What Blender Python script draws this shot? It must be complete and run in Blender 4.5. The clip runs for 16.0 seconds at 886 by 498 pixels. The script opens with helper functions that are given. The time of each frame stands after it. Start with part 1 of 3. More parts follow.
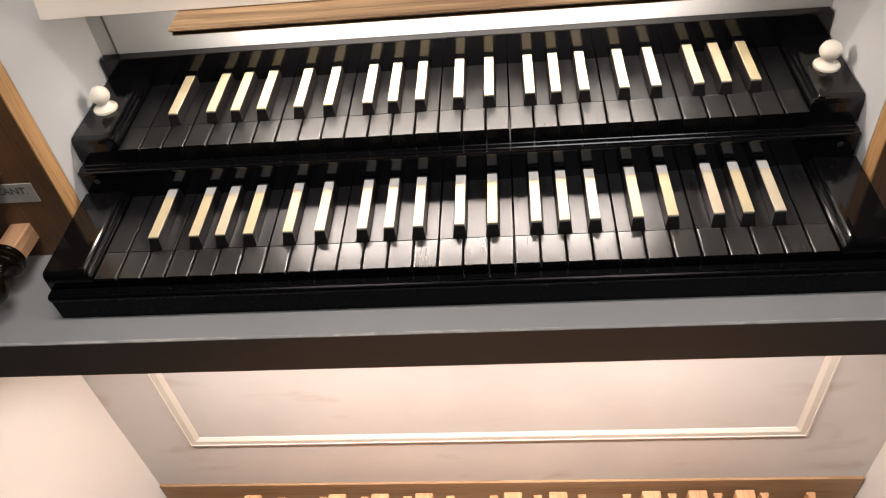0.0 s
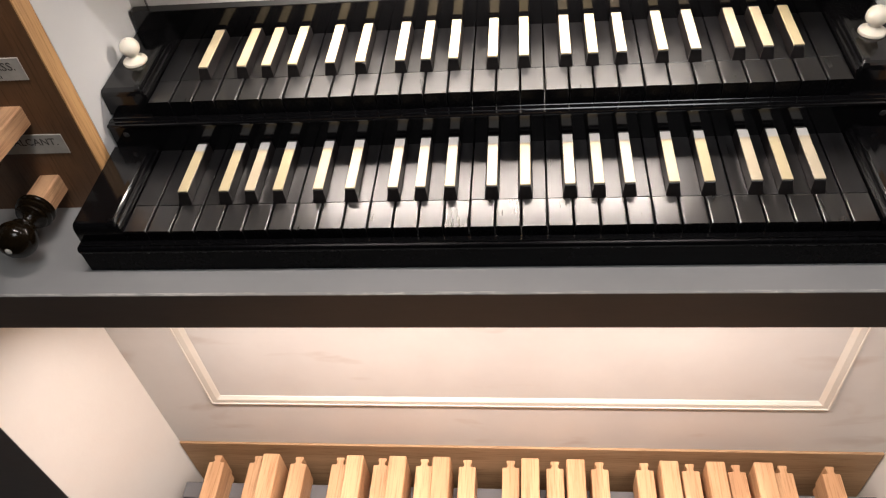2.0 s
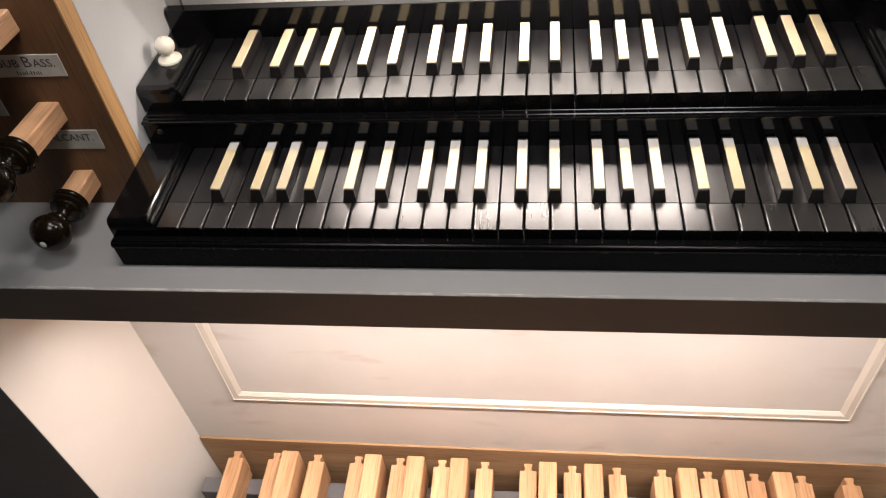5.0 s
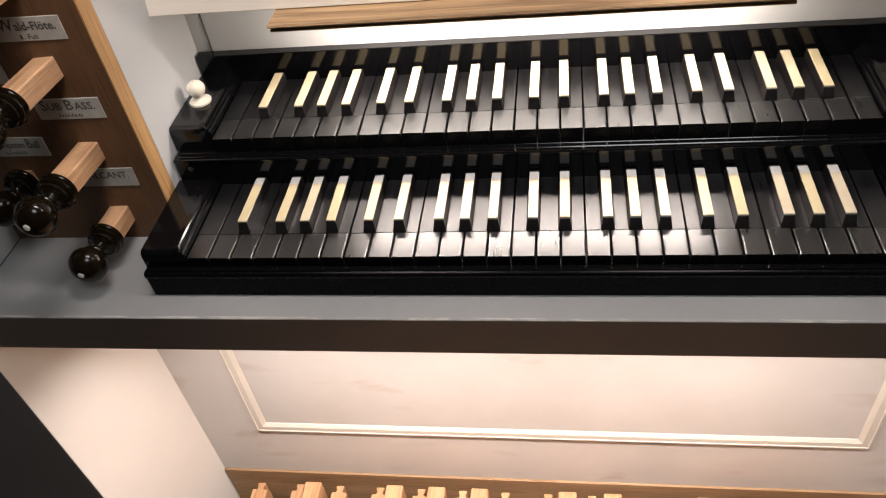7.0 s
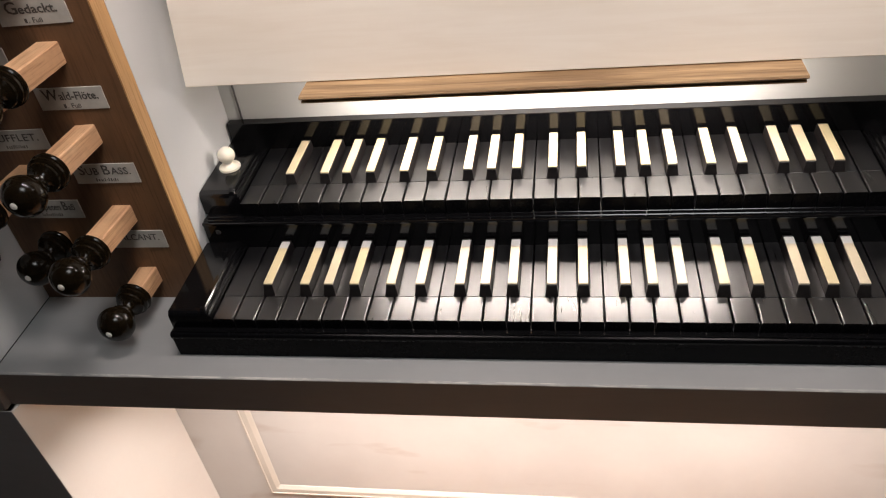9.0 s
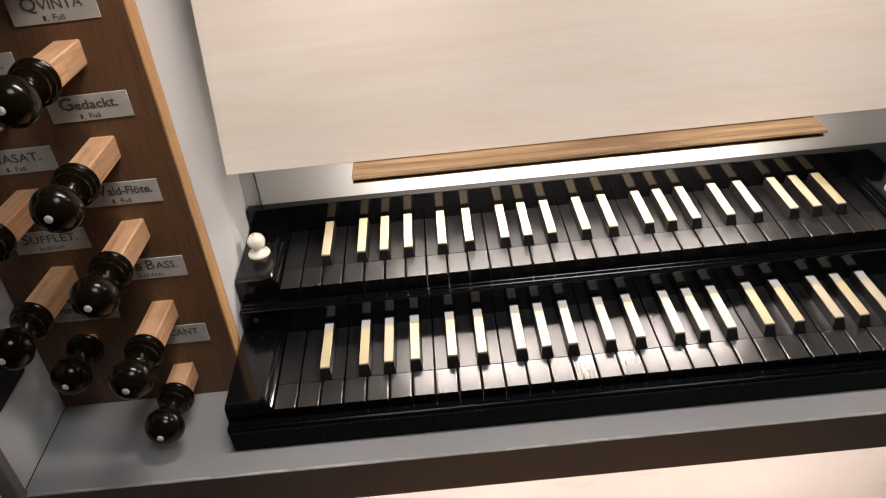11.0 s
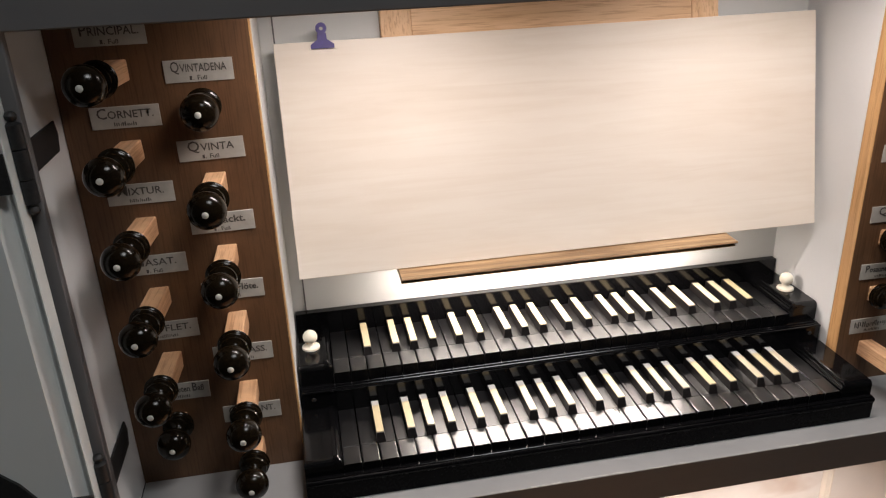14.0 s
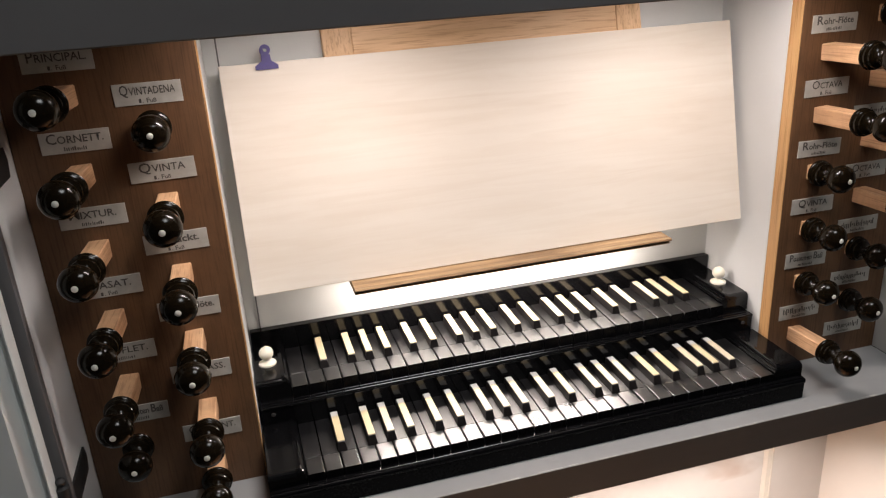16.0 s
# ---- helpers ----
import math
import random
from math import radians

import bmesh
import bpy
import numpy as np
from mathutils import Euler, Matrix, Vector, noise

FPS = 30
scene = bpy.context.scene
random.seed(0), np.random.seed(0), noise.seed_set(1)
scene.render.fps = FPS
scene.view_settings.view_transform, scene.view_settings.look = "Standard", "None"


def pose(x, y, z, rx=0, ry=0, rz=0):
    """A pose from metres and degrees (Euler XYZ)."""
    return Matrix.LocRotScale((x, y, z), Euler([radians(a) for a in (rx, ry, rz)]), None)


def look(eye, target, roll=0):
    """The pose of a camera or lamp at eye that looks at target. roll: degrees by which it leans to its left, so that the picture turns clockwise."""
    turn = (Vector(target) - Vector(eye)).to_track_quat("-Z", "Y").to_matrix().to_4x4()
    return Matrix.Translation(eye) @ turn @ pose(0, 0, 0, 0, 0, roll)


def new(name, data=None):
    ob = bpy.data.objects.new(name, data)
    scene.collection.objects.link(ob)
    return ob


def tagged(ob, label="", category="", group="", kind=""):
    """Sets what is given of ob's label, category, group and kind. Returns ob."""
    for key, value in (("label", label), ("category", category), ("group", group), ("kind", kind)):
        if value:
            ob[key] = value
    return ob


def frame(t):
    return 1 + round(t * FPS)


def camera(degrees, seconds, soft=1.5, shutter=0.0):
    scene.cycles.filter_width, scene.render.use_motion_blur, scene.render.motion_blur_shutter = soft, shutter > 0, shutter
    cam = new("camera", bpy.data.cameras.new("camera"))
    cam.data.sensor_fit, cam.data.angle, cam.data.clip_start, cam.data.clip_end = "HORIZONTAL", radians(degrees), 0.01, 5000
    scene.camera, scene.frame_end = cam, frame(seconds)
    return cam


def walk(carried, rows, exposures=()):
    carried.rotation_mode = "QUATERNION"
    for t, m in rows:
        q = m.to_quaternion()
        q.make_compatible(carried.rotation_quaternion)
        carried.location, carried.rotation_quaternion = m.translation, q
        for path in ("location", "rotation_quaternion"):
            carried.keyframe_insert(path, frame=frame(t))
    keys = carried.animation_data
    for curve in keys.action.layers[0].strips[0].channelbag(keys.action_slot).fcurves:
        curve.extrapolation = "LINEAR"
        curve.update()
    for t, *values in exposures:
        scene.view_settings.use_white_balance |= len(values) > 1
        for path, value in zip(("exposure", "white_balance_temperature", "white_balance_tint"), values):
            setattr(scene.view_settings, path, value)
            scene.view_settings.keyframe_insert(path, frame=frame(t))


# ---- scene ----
cam = camera(59.4, 16.0, 1.2)
PATH = [
    (0, (0.061, -0.488, 1.309), (-0.128, 0.921, -0.098), -7.7),
    (0.5, (0.054, -0.476, 1.296), (-0.148, 0.892, -0.149), -7.9),
    (1, (0.05, -0.478, 1.296), (-0.161, 0.884, -0.154), -7.7),
    (1.5, (0.045, -0.491, 1.298), (-0.182, 0.87, -0.15), -7.7),
    (2, (0.042, -0.492, 1.299), (-0.178, 0.863, -0.156), -7.4),
    (2.5, (0.039, -0.491, 1.301), (-0.203, 0.853, -0.161), -8.3),
    (3, (0.038, -0.484, 1.298), (-0.188, 0.852, -0.173), -7.9),
    (3.2, (0.034, -0.48, 1.301), (-0.186, 0.837, -0.189), -8.0),
    (5.5, (0.028, -0.51, 1.306), (-0.24, 0.867, -0.119), -7.3),
    (6, (0.03, -0.524, 1.317), (-0.271, 0.874, -0.082), -8.4),
    (6.5, (0.034, -0.53, 1.319), (-0.276, 0.887, -0.058), -8.5),
    (7, (0.039, -0.53, 1.317), (-0.271, 0.898, -0.049), -8.9),
    (7.5, (0.049, -0.517, 1.317), (-0.254, 0.923, -0.037), -8.8),
    (8, (0.047, -0.515, 1.323), (-0.251, 0.956, 0.001), -8.5),
    (8.5, (0.043, -0.524, 1.323), (-0.264, 0.966, 0.025), -8.2),
    (9, (0.031, -0.543, 1.333), (-0.303, 0.987, 0.089), -8.2),
    (11.3, (-0.176, -0.567, 1.358), (-0.132, 1.114, 0.274), -5.6),
    (11.5, (-0.192, -0.573, 1.359), (-0.113, 1.127, 0.308), -5.3),
    (12, (-0.217, -0.641, 1.366), (-0.096, 1.099, 0.387), -4.6),
    (12.2, (-0.220, -0.668, 1.388), (-0.062, 1.082, 0.434), -4.0),
    (12.5, (-0.222, -0.731, 1.402), (-0.033, 1.034, 0.48), -3.4),
    (13, (-0.25, -0.794, 1.413), (-0.037, 0.993, 0.541), -3.0),
    (13.5, (-0.293, -0.8, 1.415), (-0.016, 1.002, 0.593), -2.4),
    (14, (-0.344, -0.797, 1.417), (-0.03, 1.019, 0.639), -2.3),
    (14.5, (-0.374, -0.828, 1.424), (-0.043, 0.993, 0.667), -2.6),
    (15, (-0.383, -0.834, 1.416), (-0.002, 0.978, 0.662), -2.8),
    (15.5, (-0.377, -0.832, 1.413), (0.054, 0.979, 0.682), -3.1),
    (16, (-0.364, -0.832, 1.414), (0.104, 0.97, 0.682), -3.4),
]
walk(cam, [(t, look(eye, target, roll)) for t, eye, target, roll in PATH], [(0, 0.03), (7.5, 0.05), (9, 0.05), (11.5, 0.04), (12.2, 0.08), (13.5, 0.20), (16, 0.34)])

# ---------------------------------------------------------------- light
world = bpy.data.worlds.new("room_air")
scene.world = world
world.use_nodes = True
world.node_tree.nodes["Background"].inputs[0].default_value = (0.80, 0.88, 1.0, 1)
world.node_tree.nodes["Background"].inputs[1].default_value = 0.006


def area(name, m, sx, sy, watts, colour, spread=180):
    d = bpy.data.lights.new(name, "AREA")
    d.shape, d.size, d.size_y, d.energy, d.color = "RECTANGLE", sx, sy, watts, colour
    d.spread = radians(spread)
    ob = new(name, d)
    ob.matrix_world = m
    return ob


HEAD_W, STRIP_W, CAP_W, PEDAL_W, ROOM_W = 1.2, 1.7, 0.045, 7.1, 20.0
HEAD_X = 0.225
for s in (-1, 1):
    area("console_lamp_light", look((s * HEAD_X, -0.026, 1.410), (s * HEAD_X, 0.046, 1.00)), 0.22, 0.02, HEAD_W, (1.0, 0.89, 0.85), 134)
area("strip_lamp_light", look((0.0, 0.2150, 0.9555), (0.0, 0.205, 0.86)), 0.44, 0.012, STRIP_W, (1.0, 0.87, 0.79))
for s in (-1, 1):
    area("strip_lamp_end_light", look((s * 0.2272, 0.2150, 0.9590), (s * 0.5, 0.2100, 0.925)), 0.012, 0.010, CAP_W, (1.0, 0.87, 0.79))
area("pedal_lamp_light", look((0.0, -0.016, 0.6865), (0.0, -0.15, 0.20)), 0.90, 0.02, PEDAL_W, (1.0, 0.87, 0.82), 140)
area("room_lamp_light", look((0.5, -1.5, 3.28), (0.4, -1.4, 0.0)), 0.9, 0.9, ROOM_W, (0.92, 0.96, 1.0))


# ---------------------------------------------------------------- materials
def node_mat(name):
    m = bpy.data.materials.new(name)
    m.use_nodes = True
    nt = m.node_tree
    return m, nt, nt.nodes["Principled BSDF"]


def ramp(nt, fac, c0, c1, p0=0.3, p1=0.7):
    r = nt.nodes.new("ShaderNodeValToRGB")
    r.color_ramp.elements[0].position, r.color_ramp.elements[1].position = p0, p1
    r.color_ramp.elements[0].color, r.color_ramp.elements[1].color = (*c0, 1), (*c1, 1)
    nt.links.new(fac, r.inputs[0])
    return r.outputs[0]


def coords(nt, scale, rnd=0.0):
    tc = nt.nodes.new("ShaderNodeTexCoord")
    mp = nt.nodes.new("ShaderNodeMapping")
    mp.inputs["Scale"].default_value = scale
    nt.links.new(tc.outputs["Object"], mp.inputs[0])
    if rnd:
        oi = nt.nodes.new("ShaderNodeObjectInfo")
        ml = nt.nodes.new("ShaderNodeMath")
        ml.operation = "MULTIPLY"
        ml.inputs[1].default_value = rnd
        nt.links.new(oi.outputs["Random"], ml.inputs[0])
        cb = nt.nodes.new("ShaderNodeCombineXYZ")
        for k in range(3):
            nt.links.new(ml.outputs[0], cb.inputs[k])
        nt.links.new(cb.outputs[0], mp.inputs["Location"])
    return mp.outputs[0]


def noise_tex(nt, vec, scale, detail=4, rough=0.55, distort=0.0):
    n = nt.nodes.new("ShaderNodeTexNoise")
    n.inputs["Scale"].default_value, n.inputs["Detail"].default_value = scale, detail
    n.inputs["Roughness"].default_value, n.inputs["Distortion"].default_value = rough, distort
    nt.links.new(vec, n.inputs["Vector"])
    return n.outputs["Fac"]


def mixc(nt, fac, a, b, mode="MIX"):
    m = nt.nodes.new("ShaderNodeMix")
    m.data_type, m.blend_type = "RGBA", mode
    for sock, v in ((m.inputs[0], fac), (m.inputs[6], a), (m.inputs[7], b)):
        if isinstance(v, (int, float)):
            sock.default_value = v
        elif isinstance(v, tuple):
            sock.default_value = (*v, 1)
        else:
            nt.links.new(v, sock)
    return m.outputs[2]


def bump(nt, bsdf, h, strength, dist):
    b = nt.nodes.new("ShaderNodeBump")
    b.inputs["Strength"].default_value, b.inputs["Distance"].default_value = strength, dist
    nt.links.new(h, b.inputs["Height"])
    nt.links.new(b.outputs[0], bsdf.inputs["Normal"])


def rough_from(nt, bsdf, fac, a, b):
    r = nt.nodes.new("ShaderNodeMapRange")
    r.inputs[3].default_value, r.inputs[4].default_value = a, b
    nt.links.new(fac, r.inputs[0])
    nt.links.new(r.outputs[0], bsdf.inputs["Roughness"])


def paint(name, c, c2, rough=0.5, blot=3.0, stain=None):
    """Brushed paint with faint mottling, brush relief and a few grubby patches."""
    m, nt, b = node_mat(name)
    v = coords(nt, (1, 1, 1))
    big = noise_tex(nt, v, blot, 5, 0.6)
    fine = noise_tex(nt, coords(nt, (30, 160, 160)), 1.0, 3)
    col = ramp(nt, big, c, c2, 0.35, 0.7)
    if stain:
        spots = noise_tex(nt, coords(nt, (1, 1, 2.2)), 7.0, 3, 0.5, 0.4)
        mask = ramp(nt, spots, (0, 0, 0), (1, 1, 1), 0.62, 0.78)
        col = mixc(nt, mask, col, stain)
    nt.links.new(col, b.inputs["Base Color"])
    rough_from(nt, b, fine, rough - 0.08, rough + 0.1)
    bump(nt, b, fine, 0.12, 0.001)
    return m


def wood(name, dark, light, axis=0, rough=0.5, grain=1.0, relief=0.2, rnd=7.0, spread=(0.35, 0.68), mottle=0.0):
    """Sawn wood: long grain along one axis, slow bands, fine pores."""
    m, nt, b = node_mat(name)
    s = [26.0 * grain] * 3
    s[axis] = 1.6 * grain
    v = coords(nt, tuple(s), rnd=rnd)
    band = noise_tex(nt, v, 1.0, 4, 0.55, 0.6)
    p = [420.0] * 3
    p[axis] = 16.0
    pore = noise_tex(nt, coords(nt, tuple(p), rnd=rnd), 1.0, 3, 0.6)
    col = ramp(nt, band, dark, light, *spread)
    fleck = ramp(nt, pore, (0.62, 0.55, 0.48), (1, 1, 1), 0.34, 0.5)
    col = mixc(nt, 0.75, col, fleck, "MULTIPLY")
    if mottle:
        patch = noise_tex(nt, coords(nt, (34, 34, 17), rnd=rnd), 1.0, 5, 0.65, 0.5)
        col = mixc(nt, mottle, col, ramp(nt, patch, (0.55, 0.55, 0.52), (1.25, 1.2, 1.1), 0.32, 0.70), "MULTIPLY")
    nt.links.new(col, b.inputs["Base Color"])
    rough_from(nt, b, pore, rough + 0.12, rough - 0.05)
    bump(nt, b, pore, relief, 0.0006)
    return m


def lacquer(name, c, rough, streak=0.0, coat=0.0, shine=0.5):
    m, nt, b = node_mat(name)
    v = coords(nt, (260, 14, 260), rnd=11.0)
    n = noise_tex(nt, v, 1.0, 4, 0.6)
    wear = noise_tex(nt, coords(nt, (9, 9, 9), rnd=3.0), 1.0, 4, 0.6)
    nt.links.new(ramp(nt, n, c, tuple(min(1, q * (1 + 2.2 * streak)) for q in c), 0.35, 0.75), b.inputs["Base Color"])
    rough_from(nt, b, mixc(nt, 0.5, n, wear), rough - 0.06 - 0.1 * streak, rough + 0.08 + 0.16 * streak)
    b.inputs["Coat Weight"].default_value = coat
    b.inputs["Specular IOR Level"].default_value = shine
    b.inputs["Coat Roughness"].default_value = 0.26
    bump(nt, b, n, 0.03 + 0.06 * streak, 0.0002)
    return m


PAINT_CREAM = paint("cream_paint", (0.73, 0.68, 0.615), (0.79, 0.75, 0.69), 0.45, 3.0)
PAINT_PANEL = paint("aged_cream_paint", (0.56, 0.525, 0.485), (0.635, 0.605, 0.56), 0.5, 4.0, (0.47, 0.39, 0.33))
PAINT_MOULD = paint("yellowed_cream_paint", (0.60, 0.545, 0.465), (0.67, 0.62, 0.54), 0.5, 5.0)
PAINT_WHITE = paint("white_paint", (0.605, 0.612, 0.615), (0.655, 0.66, 0.662), 0.42, 3.0)
PAINT_BACK = paint("pale_grey_paint", (0.61, 0.62, 0.61), (0.67, 0.68, 0.67), 0.5, 3.0)
PAINT_GREY = paint("slate_grey_paint", (0.265, 0.267, 0.267), (0.315, 0.315, 0.313), 0.37, 5.0)


def worn_edge(name):
    """Grey paint with short pale runs that stand in for light glinting along an edge."""
    m, nt, b = node_mat(name)
    run = noise_tex(nt, coords(nt, (38, 420, 420)), 1.0, 5, 0.7, 0.5)
    slow = noise_tex(nt, coords(nt, (5, 5, 5)), 1.0, 2)
    mask = ramp(nt, mixc(nt, 0.35, run, slow), (0, 0, 0), (1, 1, 1), 0.50, 0.58)
    glint = ramp(nt, slow, (0.42, 0.38, 0.34), (0.62, 0.60, 0.57))
    nt.links.new(mixc(nt, mask, (0.29, 0.29, 0.288), glint), b.inputs["Base Color"])
    rough_from(nt, b, run, 0.32, 0.5)
    return m


EDGE_LIT = worn_edge("shelf_edge_light_dashes")
PAINT_DARK = paint("dark_grey_paint", (0.122, 0.119, 0.122), (0.155, 0.151, 0.152), 0.5, 3.0)
# Shelf grey darkened and browned: the unlit front's shade is in the colour.
SHADE_LIP = paint("shaded_shelf_grey", (0.090, 0.075, 0.066), (0.115, 0.096, 0.084), 0.5, 3.0)
# Dark finish of the added room shell; keeps reflected light low.
ROOM_SHELL = paint("dark_room_shell", (0.16, 0.155, 0.15), (0.20, 0.195, 0.185), 0.8, 1.0)
PAINT_DOOR = paint("door_grey_paint", (0.66, 0.69, 0.68), (0.74, 0.77, 0.76), 0.4, 2.5)
EBONY = lacquer("black_lacquer", (0.003, 0.003, 0.0034), 0.10, 0.1, 0.0, 0.42)
EBONY_KEY = lacquer("ebony_key_wood", (0.0028, 0.0028, 0.0031), 0.30, 1.0, 0.25, 0.6)
EBONY_HEAD = lacquer("polished_ebony_key_head", (0.0028, 0.0028, 0.0031), 0.28, 0.9, 0.5, 0.9)
EBONY_BASE = lacquer("dull_black_lacquer", (0.0025, 0.0025, 0.003), 0.25, 0.2, 0.0, 0.06)
EBONY_SHARP = lacquer("ebony_sharp_wood", (0.007, 0.006, 0.006), 0.34, 0.5)
OAK = wood("light_oak", (0.54, 0.33, 0.17), (0.72, 0.475, 0.275), 0, 0.5, 1.2, 0.25)
OAK_EDGE = wood("oak_board_edge", (0.46, 0.25, 0.10), (0.62, 0.37, 0.16), 2, 0.5, 1.6, 0.25)
OAK_STILE = wood("oak_stile", (0.54, 0.33, 0.17), (0.72, 0.48, 0.28), 2, 0.5, 1.4, 0.25)
OAK_PEDAL = wood("pedal_oak", (0.45, 0.24, 0.115), (0.60, 0.355, 0.185), 1, 0.48, 1.2, 0.2)
OAK_SHANK = wood("shank_oak", (0.54, 0.305, 0.165), (0.71, 0.445, 0.26), 1, 0.5, 1.4, 0.25, 7.0, (0.3, 0.75), 0.35)
OAK_STAIN = wood("stained_oak", (0.110, 0.054, 0.025), (0.146, 0.075, 0.036), 2, 0.5, 1.1, 0.2, 0.0, (0.15, 0.9), 0.6)
OAK_LEDGE = wood("ledge_oak", (0.21, 0.125, 0.06), (0.45, 0.295, 0.155), 0, 0.45, 2.6, 0.3, 7.0, (0.38, 0.62))

# Darker copy of the light oak, with shade put into its colour.
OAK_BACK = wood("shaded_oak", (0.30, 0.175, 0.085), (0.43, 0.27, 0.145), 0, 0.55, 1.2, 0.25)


def birch(name):
    """Sanded birch ply: slow pale bands, a faint figure, almost no pores."""
    m, nt, b = node_mat(name)
    band = noise_tex(nt, coords(nt, (1.3, 9, 9)), 1.0, 5, 0.5, 0.8)
    fig = noise_tex(nt, coords(nt, (5, 70, 70)), 1.0, 4, 0.55, 1.4)
    col = ramp(nt, band, (0.67, 0.595, 0.505), (0.77, 0.715, 0.635), 0.3, 0.66)
    col = mixc(nt, 0.42, col, ramp(nt, fig, (0.89, 0.855, 0.81), (1, 1, 1), 0.3, 0.58), "MULTIPLY")
    nt.links.new(col, b.inputs["Base Color"])
    rough_from(nt, b, fig, 0.55, 0.45)
    bump(nt, b, fig, 0.04, 0.0004)
    return m


BIRCH = birch("birch_board")
TURNED = lacquer("turned_dark_wood", (0.0055, 0.0036, 0.0017), 0.15, 0.25, 0.0, 0.25)
IRON = lacquer("black_iron", (0.017, 0.017, 0.0175), 0.42, 0.3, 0.0, 0.35)


def plain(name, c, rough=0.4, metal=0.0, vary=0.12, scale=60.0, sss=0.0, rnd=0.0, c2=None, fresh=None):
    m, nt, b = node_mat(name)
    n = noise_tex(nt, coords(nt, (1, 1, 1), rnd=5.0 if rnd else 0), scale, 4)
    col = ramp(nt, n, tuple(q * (1 - vary) for q in c), tuple(min(1, q * (1 + vary)) for q in c))
    if rnd:
        oi = nt.nodes.new("ShaderNodeObjectInfo")
        col = mixc(nt, ramp(nt, oi.outputs["Random"], (0, 0, 0), (1, 1, 1), 0.0, 1.0), col, c2)
    if fresh:
        # the untouched rear end keeps its paler colour
        tc, sep = nt.nodes.new("ShaderNodeTexCoord"), nt.nodes.new("ShaderNodeSeparateXYZ")
        nt.links.new(tc.outputs["Generated"], sep.inputs[0])
        col = mixc(nt, ramp(nt, sep.outputs["Y"], (0, 0, 0), (1, 1, 1), 0.82, 0.85), col, fresh)
    nt.links.new(col, b.inputs["Base Color"])
    b.inputs["Roughness"].default_value, b.inputs["Metallic"].default_value = rough, metal
    b.inputs["Subsurface Weight"].default_value = sss
    b.inputs["Subsurface Radius"].default_value = (0.002, 0.0015, 0.001)
    return m


BONE = plain("bone_slip", (0.52, 0.45, 0.335), 0.32, 0, 0.06, 40, 0.0, 1.0, (0.53, 0.445, 0.265))
BONE_WORN = plain("worn_bone_slip", (0.52, 0.45, 0.335), 0.32, 0, 0.06, 40, 0.0, 1.0, (0.53, 0.445, 0.265), (0.53, 0.53, 0.515))
IVORY = plain("ivory", (0.74, 0.69, 0.58), 0.28, 0, 0.05, 90, 0.15)
PAPER = plain("paper_label", (0.40, 0.38, 0.34), 0.7, 0, 0.14, 55)
INK = plain("black_ink", (0.07, 0.062, 0.055), 0.6, 0, 0.2, 200)
INLAY = plain("bone_inlay", (0.80, 0.77, 0.70), 0.35, 0, 0.05, 200)
PURPLE = plain("purple_enamel", (0.036, 0.020, 0.17), 0.5, 0.0, 0.15, 150)
STEEL = plain("steel", (0.45, 0.45, 0.46), 0.35, 1.0, 0.1, 120)
ALUMINIUM = plain("lamp_aluminium", (0.6, 0.6, 0.6), 0.4, 1.0, 0.08, 80)


def glow(name, c, s):
    m, nt, b = node_mat(name)
    b.inputs["Base Color"].default_value = (*c, 1)
    b.inputs["Emission Color"].default_value = (*c, 1)
    b.inputs["Emission Strength"].default_value = s
    return m


GLOW = glow("lamp_diffuser", (1.0, 0.94, 0.85), 3.0)


# ---------------------------------------------------------------- mesh helpers
def box(x0, x1, y0, y1, z0, z1, b=0.0, seg=1):
    bm = bmesh.new()
    bmesh.ops.create_cube(bm, size=1.0)
    for v in bm.verts:
        v.co = ((x0 + x1) / 2 + v.co.x * (x1 - x0), (y0 + y1) / 2 + v.co.y * (y1 - y0), (z0 + z1) / 2 + v.co.z * (z1 - z0))
    if b:
        bmesh.ops.bevel(bm, geom=list(bm.edges), offset=b, segments=seg, affect="EDGES", profile=0.5)
    return bm


def prism(profile, a0, a1, axis="x", b=0.0, seg=1):
    """A closed outline drawn out along an axis. Outline points: (y, z) for x, (x, z) for y, (x, y) for z."""
    bm = bmesh.new()
    put = {"x": lambda p, a: (a, p[0], p[1]), "y": lambda p, a: (p[0], a, p[1]), "z": lambda p, a: (p[0], p[1], a)}[axis]
    lo = [bm.verts.new(put(p, a0)) for p in profile]
    hi = [bm.verts.new(put(p, a1)) for p in profile]
    n = len(profile)
    bm.faces.new(lo), bm.faces.new(hi)
    for k in range(n):
        bm.faces.new((lo[k], lo[(k + 1) % n], hi[(k + 1) % n], hi[k]))
    bmesh.ops.recalc_face_normals(bm, faces=list(bm.faces))
    if b:
        bmesh.ops.bevel(bm, geom=list(bm.edges), offset=b, segments=seg, affect="EDGES", profile=0.5)
    return bm


def lathe(profile, n=24):
    """Turned body about z from (radius, height) pairs, bottom to top."""
    bm = bmesh.new()
    rings = []
    for r, z in profile:
        rings.append([bm.verts.new((r * math.cos(2 * math.pi * k / n), r * math.sin(2 * math.pi * k / n), z)) for k in range(n)])
    for a, c in zip(rings, rings[1:]):
        for k in range(n):
            bm.faces.new((a[k], a[(k + 1) % n], c[(k + 1) % n], c[k]))
    bm.faces.new(rings[0]), bm.faces.new(rings[-1])
    bmesh.ops.recalc_face_normals(bm, faces=list(bm.faces))
    return bm


